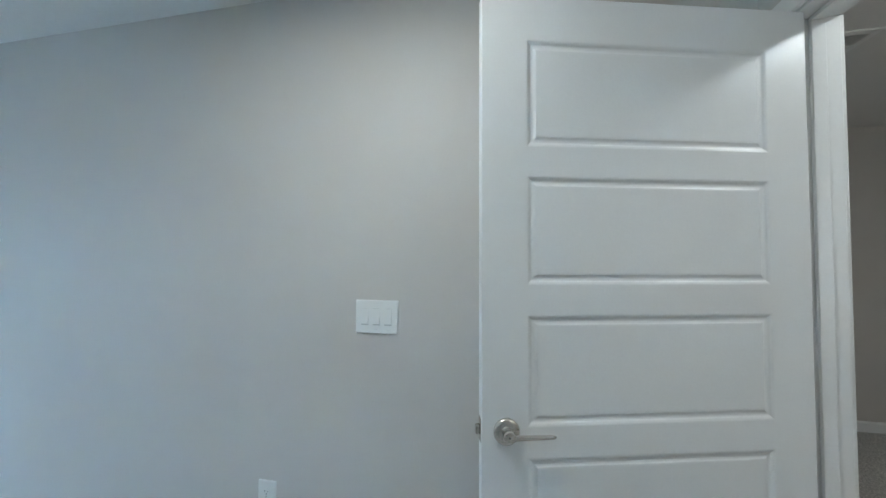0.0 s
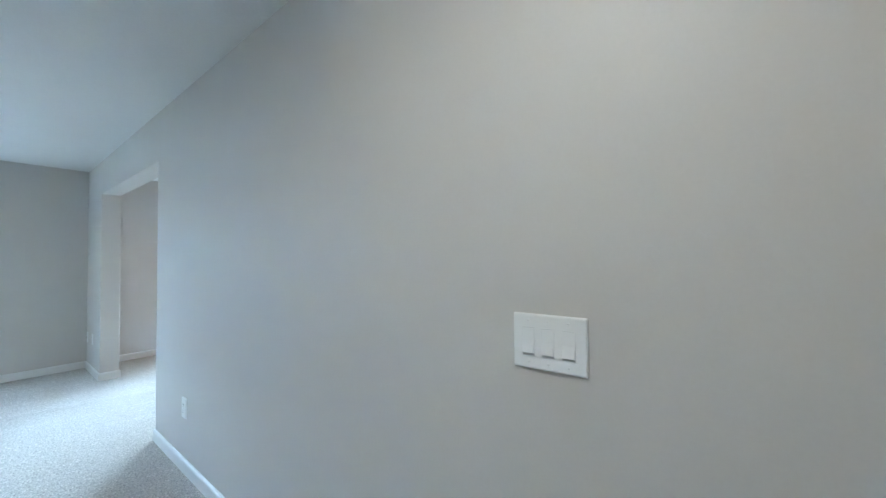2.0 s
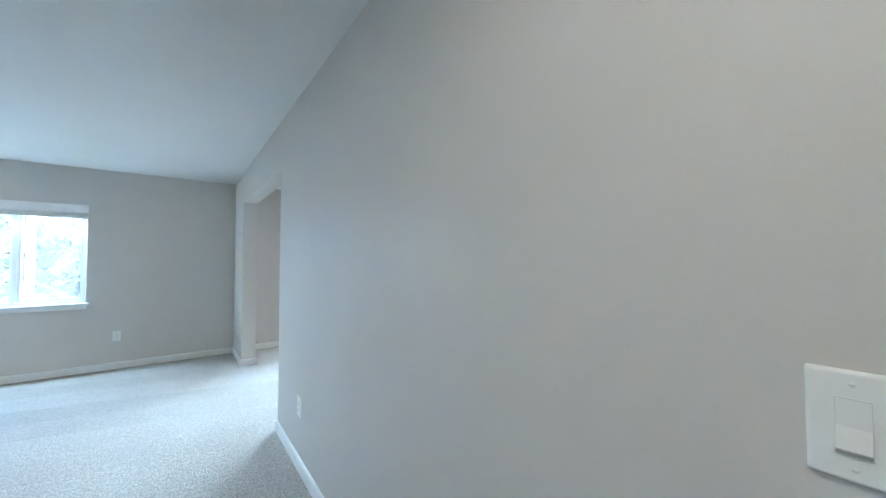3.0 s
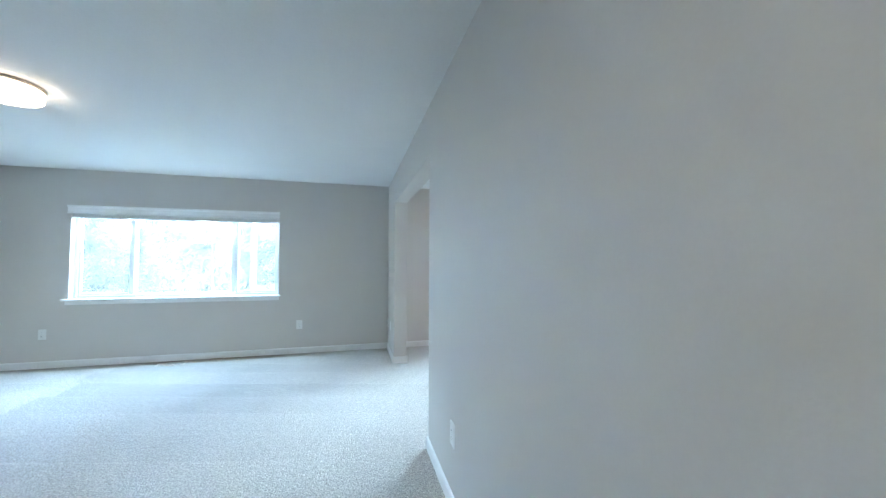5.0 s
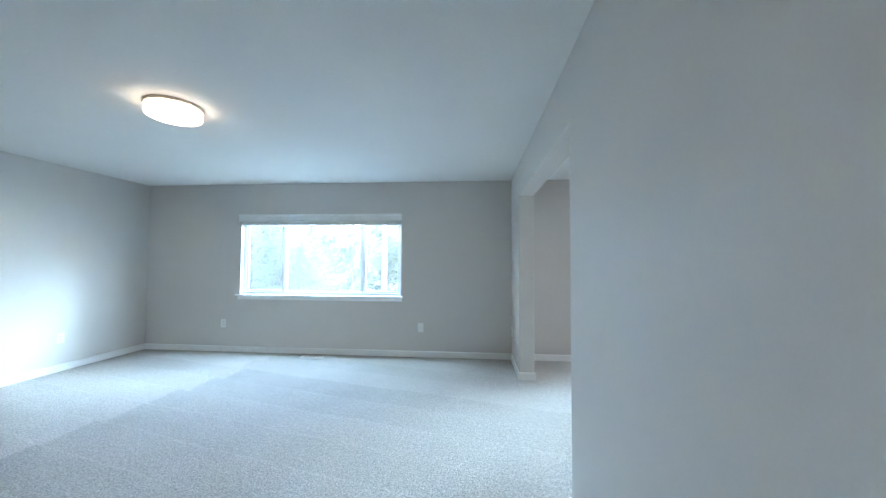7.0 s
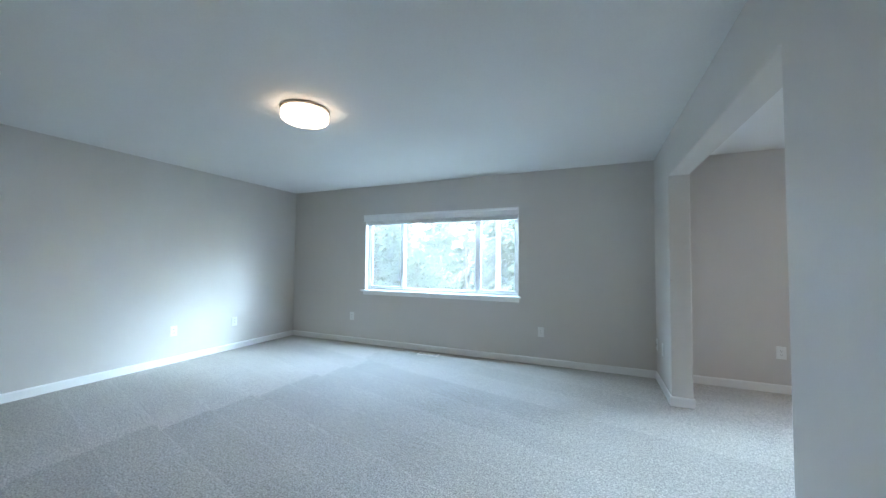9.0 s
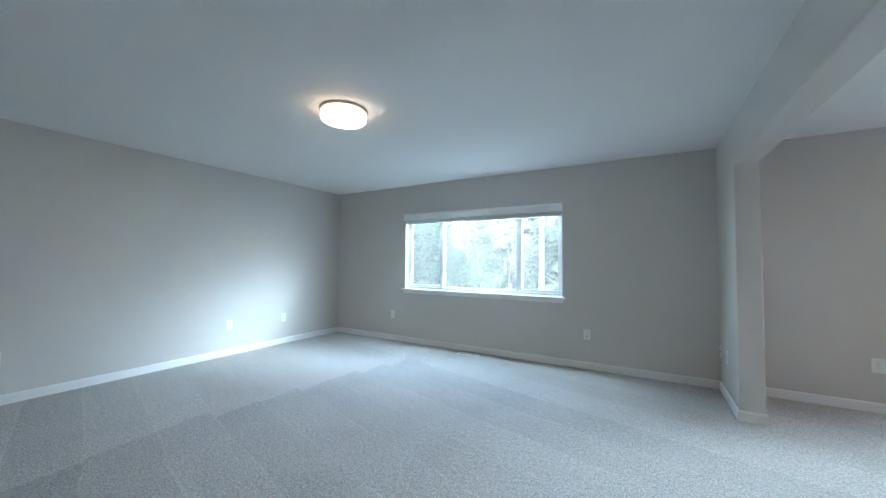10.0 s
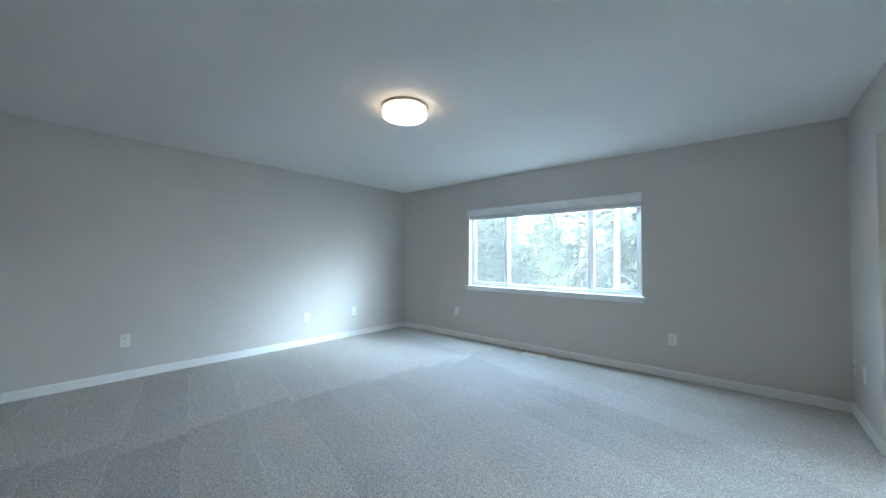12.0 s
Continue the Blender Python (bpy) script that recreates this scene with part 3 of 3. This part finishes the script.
def outlet_plate(gangs=1):
    w = 0.079 if gangs == 1 else 0.125
    root = part("wall_outlet", plate_mesh(w, 0.124), PLASTIC)
    tagged(root, "white duplex power outlet on the wall" if gangs == 1 else "wide white two-gang outlet plate on the wall", "outlet")
    for g in range(gangs):
        cx = 0 if gangs == 1 else (g - 0.5) * 0.046
        for s in (1, -1):
            bm = bmesh.new()
            rows = []
            for y, k in ((-0.0055, 1.0), (-0.0074, 1.0), (-0.0080, 0.96)):
                rows.append([bm.verts.new((cx + max(-0.0145, min(0.0145, 0.0175 * math.cos(a))) * k, y, s * 0.0195 + 0.0142 * math.sin(a) * k)) for a in [2 * math.pi * j / 28 for j in range(28)]])
            for a, b in zip(rows, rows[1:]):
                for j in range(28):
                    bm.faces.new((a[j], a[(j + 1) % 28], b[(j + 1) % 28], b[j]))
            bm.faces.new(rows[-1])
            bm.faces.new(rows[0])
            face = part("receptacle", bm, PLASTIC, root)
            for dx, hh in ((-0.0062, 0.0042), (0.0062, 0.0034)):
                part("slot", box(cx + dx - 0.0011, -0.0084, s * 0.0195 + 0.0025 - hh, cx + dx + 0.0011, -0.0078, s * 0.0195 + 0.0025 + hh), SLOT, face)
            part("slot", box(cx - 0.0021, -0.0084, s * 0.0195 - 0.0098, cx + 0.0021, -0.0078, s * 0.0195 - 0.0060), SLOT, face)
        screw(root, cx, 0, -0.0058)
    return root


EAST, NORTH, WEST = -90, 0, 90      # which way round a plate hangs


def on_wall(x, y, z, rz):
    return pose(x, y, z, 0, 0, rz)


sw = switch_plate()
sw.matrix_world = on_wall(0.0, 0.567, 1.135, EAST)
o1 = outlet_plate()
tagged(o1, group="wall outlets")
o1.matrix_world = on_wall(0.0, 1.026, 0.405, EAST)
for x, y, z, r in ((0.0, 2.938, 0.392, EAST), (0.0, 6.06, 0.40, EAST), (-4.147, Y_N, 0.405, NORTH), (-1.246, Y_N, 0.402, NORTH),
                   (1.067, Y_N, 0.395, NORTH), (X_W, 2.667, 0.389, WEST), (X_W, 4.593, 0.389, WEST), (X_W, 5.385, 0.389, WEST)):
    copy_thing(o1, on_wall(x, y, z, r))

def coax_plate():
    root = part("cable_plate", plate_mesh(0.079, 0.124), PLASTIC)
    tagged(root, "white wall plate with a threaded cable socket", "wall plate")
    part("cable_socket", lathe([(0.001, -0.005), (0.0062, -0.005), (0.0062, -0.008), (0.0047, -0.008), (0.0047, -0.016), (0.0015, -0.016)], 18, 'Y'), NICKEL, root, "threaded metal socket", True)
    for z in (0.041, -0.041):
        screw(root, 0, z, -0.0058)
    return root


coax_plate().matrix_world = on_wall(0.0, 6.385, 0.385, EAST)


# ---------------------------------------------------------------- ceiling lamp, register, hall fittings
def drum_light(glow, label):
    root = part("ceiling_light", lathe([(0.002, 0.0), (0.178, 0.0), (0.182, -0.004), (0.182, -0.018), (0.176, -0.022), (0.002, -0.022)], 64), RINGM, None, "", True)
    tagged(root, label, "ceiling light")
    part("diffuser", lathe([(0.002, -0.022), (0.170, -0.022), (0.1745, -0.026), (0.1745, -0.071), (0.172, -0.081), (0.163, -0.089), (0.145, -0.0935), (0.10, -0.096), (0.002, -0.097)], 64), glow, root, "glowing white acrylic diffuser", True)
    return root


lamp = drum_light(GLOW, "lit round flush-mount ceiling light with white drum diffuser")
lamp.matrix_world = pose(-2.69, 3.95, H)
# made-up fixture round the alcove's fill lamp, never in view
added_alcove_lamp = drum_light(GLOW, "unseen lit round ceiling light added to warm the alcove")
added_alcove_lamp.matrix_world = pose(2.3, 4.75, H)
hall_lamp = drum_light(GLOWH, "lit round flush-mount ceiling light in the hall")
hall_lamp.matrix_world = pose(-0.45, -1.40, H)


def downlight():
    root = part("recessed_downlight", lathe([(0.060, 0.0), (0.082, 0.0), (0.083, -0.003), (0.078, -0.006), (0.062, -0.006), (0.060, -0.004)], 40), TRIM, None, "", True)
    tagged(root, "small white recessed ceiling downlight near the door", "downlight")
    return root


downlight().matrix_world = pose(-0.92, 0.50, H)


def floor_register():
    """Stamped register set in the carpet: flange, dark throat, two rows of louvres."""
    root = part("floor_register", box(-0.155, -0.062, 0.0, 0.155, -0.048, 0.006, 0.002), VENTM)
    tagged(root, "almond metal floor register set in the carpet under the window", "floor vent")
    for b in ((-0.155, 0.048, 0.155, 0.062), (-0.155, -0.048, -0.138, 0.048), (0.138, -0.048, 0.155, 0.048), (-0.138, -0.004, 0.138, 0.004)):
        part("flange", box(b[0], b[1], 0.0, b[2], b[3], 0.006, 0.0018), VENTM, root)
    part("throat", box(-0.138, -0.048, 0.0005, 0.138, 0.048, 0.0014), SLOT, root)
    for side in (-0.026, 0.026):
        for i in range(17):
            x = -0.128 + i * 0.016
            bm = box(-0.0026, -0.021, -0.0010, 0.0026, 0.021, 0.0010, 0.0004)
            part("louvre", bm, VENTM, root, "", False, pose(x, side, 0.0035, 0, 62, 0))
    return root


floor_register().matrix_world = pose(-2.722, 6.288, 0.0)


def return_grille():
    """Ceiling return-air grille of the hall."""
    w = 0.19
    root = part("ceiling_grille", box(-w, -w, -0.010, -w + 0.035, w, 0.0, 0.003), TRIM)
    tagged(root, "white return-air grille in the hall ceiling", "ceiling vent")
    for b in ((w - 0.035, -w, w, w), (-w + 0.035, -w, w - 0.035, -w + 0.035), (-w + 0.035, w - 0.035, w - 0.035, w)):
        part("flange", box(b[0], b[1], -0.010, b[2], b[3], 0.0, 0.003), TRIM, root)
    part("throat", box(-w + 0.035, -w + 0.035, -0.0012, w - 0.035, w - 0.035, -0.0004), material("mottled_grey_backing", (0.30, 0.30, 0.30), 0.9, vary=0.25, scale=14), root)
    for i in range(2):
        y = -w + 0.035 + (i + 1) * (2 * w - 0.07) / 3
        part("cross_bar", box(-w + 0.035, y - 0.006, -0.008, w - 0.035, y + 0.006, -0.0015), TRIM, root)
    for i in range(24):
        x = -w + 0.041 + i * 0.0130
        part("fin", box(-0.0006, -w + 0.036, -0.006, 0.0006, w - 0.036, 0.0), TRIM, root, "", False, pose(x, 0, -0.0015, 0, 30, 0))
    return root


return_grille().matrix_world = pose(0.876, -1.45, H, 0, 0, 90)


# ---------------------------------------------------------------- outside
def bark(name, c, scale=9):
    return material(name, c, rough=0.9, vary=0.35, scale=scale, bump=0.01, bump_scale=40, vary2=0.2)


BARK = bark("conifer_bark", (0.13, 0.10, 0.08))
PALEBARK = bark("pale_bark", (0.19, 0.19, 0.185))
NEEDLE = material("conifer_needles", (0.13, 0.14, 0.075), rough=0.7, vary=0.35, scale=0.9, vary2=0.3, bump_scale=12)
LEAF = material("broad_leaves", (0.17, 0.195, 0.085), rough=0.6, vary=0.35, scale=0.8, vary2=0.3, bump_scale=12)


def let_light_through(m, share):
    """Thin leaves: part of the light that falls on one side leaves on the other."""
    nt = m.node_tree
    p = nt.nodes["Principled BSDF"]
    src = p.inputs["Base Color"].links[0].from_socket
    tr = nt.nodes.new("ShaderNodeBsdfTranslucent")
    mix = nt.nodes.new("ShaderNodeMixShader")
    mix.inputs[0].default_value = share
    nt.links.new(src, tr.inputs["Color"])
    nt.links.new(p.outputs[0], mix.inputs[1])
    nt.links.new(tr.outputs[0], mix.inputs[2])
    nt.links.new(mix.outputs[0], nt.nodes["Material Output"].inputs["Surface"])


let_light_through(NEEDLE, 0.45)
let_light_through(LEAF, 0.45)
SOIL = material("forest_floor", (0.10, 0.11, 0.06), rough=0.95, vary=0.35, scale=0.6, bump=0.05, bump_scale=5, vary2=0.3)
G_Z = -3.2

bm = bmesh.new()
for v in ((-400, Y_N + 0.3, G_Z), (400, Y_N + 0.3, G_Z), (400, 500, G_Z), (-400, 500, G_Z)):
    bm.verts.new(v)
bm.faces.new(bm.verts)
bmesh.ops.subdivide_edges(bm, edges=bm.edges, cuts=40, use_grid_fill=True)
for v in bm.verts:
    d = max(0.0, v.co.y - 14)
    v.co.z += 0.4 * noise.noise(v.co * 0.03) * min(1, d / 20) + min(2.0, d * 0.03)
tagged(part("ground", bm, SOIL, None, "", True), "sloping forest floor behind the house", kind="structure")


def ground_at(x, y):
    d = max(0.0, y - 14)
    return G_Z + min(2.0, d * 0.03) - 0.3


def tube(verts, faces, pts, r0, r1, n=6):
    base = len(verts)
    for i, p in enumerate(pts):
        f = i / (len(pts) - 1)
        r = r0 + (r1 - r0) * f
        d = (pts[min(i + 1, len(pts) - 1)] - pts[max(i - 1, 0)]).normalized()
        a = d.orthogonal().normalized()
        b = d.cross(a)
        for k in range(n):
            q = 2 * math.pi * k / n
            verts.append(p + (a * math.cos(q) + b * math.sin(q)) * r)
    for i in range(len(pts) - 1):
        for k in range(n):
            faces.append((base + i * n + k, base + i * n + (k + 1) % n, base + (i + 1) * n + (k + 1) % n, base + (i + 1) * n + k))


def raw(name, verts, faces, mat, parent, smooth=False):
    me = bpy.data.meshes.new(name)
    me.from_pydata([tuple(v) for v in verts], [], faces)
    me.materials.append(mat)
    for p in me.polygons:
        p.use_smooth = smooth
    ob = new(name, me)
    ob.parent = parent
    return ob


def conifer(rng, height, spread, density=1.0):
    """Tapered trunk, whorls of drooping limbs, each limb a row of small needle sprays."""
    root = new("conifer_tree")
    tv, tf, cv, cf = [], [], [], []
    lean = Vector((rng.uniform(-0.02, 0.02), rng.uniform(-0.02, 0.02), 1))
    tube(tv, tf, [lean * (height * f) for f in (0, 0.1, 0.3, 0.6, 0.85, 1.0)], height * 0.016, 0.01, 9)
    z = height * 0.06
    while z < height * 0.985:
        f = z / height
        reach = spread * (1 - f) ** 0.8 * rng.uniform(0.8, 1.1) + 0.15
        for k in range(rng.randint(5, 8)):
            a = rng.uniform(0, 2 * math.pi)
            L = reach * rng.uniform(0.55, 1.15)
            droop = rng.uniform(0.15, 0.45) * (1.1 - f)
            out = Vector((math.cos(a), math.sin(a), 0))
            side = Vector((-out.y, out.x, 0))
            pts = [lean * z + out * (L * u) + Vector((0, 0, -droop * L * u * u + 0.1 * L * u)) for u in (0, 0.35, 0.7, 1.0)]
            tube(tv, tf, pts, 0.012 + 0.012 * L, 0.004, 4)
            n = max(8, int(30 * L * density))
            for i in range(n):
                u = 0.10 + 0.95 * i / n
                c = lean * z + out * (L * u) + Vector((rng.gauss(0, 0.05), rng.gauss(0, 0.05), -droop * L * u * u + 0.1 * L * u + rng.gauss(0, 0.06)))
                w = L * 0.20 * (1.15 - u) + 0.10
                for s in (-1, 1, 0):
                    d = (side * (s * rng.uniform(0.3, 1.1)) + out * rng.uniform(0.1, 1.0) + Vector((0, 0, rng.uniform(-1.1, 0.15)))).normalized()
                    p = (d.cross(Vector((0, 0, 1))) + Vector((0, 0, rng.uniform(-0.8, 0.8)))).normalized()
                    ln = w * rng.uniform(0.5, 1.1)
                    q = rng.uniform(0.010, 0.026) + 0.05 * ln
                    tip = c + d * ln + Vector((0, 0, -0.12 * ln))
                    b = len(cv)
                    cv.extend([c, c + d * ln * 0.45 + p * q, tip, c + d * ln * 0.55 - p * q])
                    cf.append((b, b + 1, b + 2, b + 3))
        z += height * rng.uniform(0.018, 0.03) + 0.1
    raw("trunk", tv, tf, BARK, root, True)
    raw("crown", cv, cf, NEEDLE, root)
    return tagged(root, "tall dark green conifer with drooping boughs", "tree", "forest behind the house")


def broadleaf(rng, height, spread):
    root = new("broadleaf_tree")
    tv, tf, cv, cf = [], [], [], []
    tube(tv, tf, [Vector((0.1 * math.sin(3 * f), 0.1 * f, height * 0.8 * f)) for f in (0, 0.25, 0.5, 0.75, 1)], 0.16, 0.04, 8)
    for k in range(38):
        f = rng.uniform(0.25, 0.95)
        a = rng.uniform(0, 2 * math.pi)
        L = spread * rng.uniform(0.5, 1.0) * math.sin(math.pi * min(0.95, f)) + 0.5
        s = Vector((0.1 * math.sin(3 * f), 0.1 * f, height * 0.8 * f))
        e = s + Vector((math.cos(a) * L, math.sin(a) * L, L * rng.uniform(0.2, 0.8)))
        mid = s.lerp(e, 0.5) + Vector((0, 0, -0.1 * L))
        tube(tv, tf, [s, mid, e], 0.05, 0.01, 5)
        for j in range(110):
            u = rng.uniform(0.3, 1.1)
            c = s.lerp(e, u) + Vector((rng.gauss(0, 0.35), rng.gauss(0, 0.35), rng.gauss(0, 0.3)))
            d = Vector((rng.uniform(-1, 1), rng.uniform(-1, 1), rng.uniform(-0.8, 0.3))).normalized()
            p = d.orthogonal().normalized()
            ln, q = rng.uniform(0.07, 0.15), rng.uniform(0.03, 0.06)
            b = len(cv)
            cv.extend([c, c + d * ln * 0.5 + p * q, c + d * ln, c + d * ln * 0.5 - p * q])
            cf.append((b, b + 1, b + 2, b + 3))
    raw("trunk", tv, tf, BARK, root, True)
    raw("crown", cv, cf, LEAF, root)
    return tagged(root, "light green broadleaf tree", "tree", "forest behind the house")


def bare_tree(rng, height):
    """A pale dead trunk with long drooping leafless limbs and hanging twigs."""
    root = new("bare_tree")
    tv, tf = [], []
    tube(tv, tf, [Vector((0.03 * f, 0.0, height * f)) for f in (0, 0.2, 0.4, 0.6, 0.8, 1)], 0.105, 0.06, 12)
    lv, lf = [], []
    z = 1.2
    while z < height * 0.97:
        a = rng.uniform(0, 2 * math.pi) if rng.random() < 0.45 else rng.uniform(2.5, 3.9)
        L = rng.uniform(1.3, 2.8) * (1.05 - 0.4 * z / height)
        out = Vector((math.cos(a), math.sin(a), 0))
        side = Vector((-out.y, out.x, 0))
        sag = rng.uniform(0.35, 0.75)
        pts = [Vector((0, 0, z)) + out * (L * u) + Vector((0, 0, -sag * L * u - 0.12 * L * u * u)) + side * (0.08 * L * math.sin(5 * u)) for u in (0, 0.2, 0.4, 0.6, 0.8, 1.0)]
        tube(lv, lf, pts, 0.0125, 0.003, 5)
        for i in range(9):
            u = rng.uniform(0.25, 1.0)
            p0 = Vector((0, 0, z)) + out * (L * u) + Vector((0, 0, -sag * L * u - 0.12 * L * u * u)) + side * (0.08 * L * math.sin(5 * u))
            d = (out * rng.uniform(0.1, 0.8) + side * rng.uniform(-0.7, 0.7) + Vector((0, 0, rng.uniform(-1.2, -0.2)))).normalized() * rng.uniform(0.25, 0.8)
            tube(lv, lf, [p0, p0 + d * 0.5 + Vector((0, 0, 0.03)), p0 + d + Vector((0, 0, -0.08))], 0.007, 0.002, 3)
        z += rng.uniform(0.08, 0.36)
    raw("trunk", tv, tf, PALEBARK, root, True)
    raw("limbs", lv, lf, PALEBARK, root, True)
    return tagged(root, "pale dead tree with drooping leafless limbs", "tree")


rng = random.Random(7)
kinds = [conifer(random.Random(k), hgt, spr) for k, hgt, spr in ((1, 10.5, 2.9), (2, 10.2, 2.9), (3, 13.0, 3.3), (4, 8.2, 2.6))]
leafy = broadleaf(random.Random(9), 7.4, 2.9)
# kind, bearing west of north, distance from the room's middle, and how high the top stands over the eye in degrees
# negative bearings and those past 45: unseen trees added to shape the window's light
STAND = ((2, 5, 17, 20), (0, 9, 15.5, 20), (2, 11, 20, 20), (0, 13, 18, 20), (2, 15.5, 23, 15), (0, 19.3, 16.5, 17), (0, 17, 25, 12), (3, 23.5, 19, 9.5), (3, 27.2, 22, 6.6),
         (3, 25.2, 31, 8.5), (3, 29.2, 27, 6), (1, 30.6, 38, 10.4), (3, 31.8, 30, 10.6), (1, 33.2, 36, 11.6), (3, 34.6, 31, 11.5), (1, 35.8, 39, 12), (3, 37.4, 30, 12), (1, 39, 36, 12),
         (1, 41, 33, 12), (3, 43, 30, 12), (1, 45, 36, 12), (3, 47, 28, 13), (1, 50, 34, 13), (3, 53, 28, 14), (1, 29, 48, 8.4), (1, 32.4, 50, 11), (1, 34.2, 49, 11.5),
         (1, 26.4, 47, 8.6), (1, 30, 42, 10.6), (3, 33.8, 26, 6.2), (3, 36.4, 27, 6.6), (3, 30.2, 25, 5.2), (1, 40, 46, 11), (1, 37, 48, 11), (1, 43, 47, 11), (1, 24, 44, 9),
         (3, 56, 26, 15), (3, 60, 24, 16), (0, 2, 21, 20), (2, -2, 25, 20), (1, 22, 36, 10), (0, 14, 31, 13), (0, 8, 28, 20), (0, -6, 17, 20), (2, -11, 21, 23),
         (0, -17, 17, 25), (1, -23, 18, 25), (0, -29, 17, 25), (0, -34, 20, 24), (2, -41, 21, 18), (0, -49, 18, 15), (1, -57, 18, 16), (0, -65, 19, 20))
KIND_H = (10.5, 10.2, 13.0, 8.2)
used = set()
for k, bearing, far, top in STAND:
    x, y = -0.65 - far * math.sin(radians(bearing)), 2.0 + far * math.cos(radians(bearing))
    z = ground_at(x, y)
    grown = (1.3 + far * math.tan(radians(top)) - z) / KIND_H[k]
    m = pose(x, y, z, 0, 0, rng.uniform(0, 360)) @ Matrix.Scale(grown, 4)
    if k in used:
        copy_thing(kinds[k], m)
    else:
        kinds[k].matrix_world = m
        used.add(k)
first = True
for bearing, far, tall, r in ((21.5, 17.8, 0.80, 0), (19.5, 15.0, 0.55, 60), (28.5, 17.0, 0.52, 140), (36.5, 19.0, 0.54, 80), (40.5, 18.5, 0.57, 200), (33.0, 18.2, 0.50, 250), (24.5, 15.8, 0.50, 300), (30.8, 20.0, 0.52, 20)):
    x, y = -0.65 - far * math.sin(radians(bearing)), 2.0 + far * math.cos(radians(bearing))
    m = pose(x, y, ground_at(x, y), 0, 0, r) @ Matrix.Scale(tall, 4)
    if first:
        leafy.matrix_world = m
        first = False
    else:
        copy_thing(leafy, m)
bare_tree(random.Random(5), 9.0).matrix_world = pose(-3.72, 14.0, G_Z - 0.1)
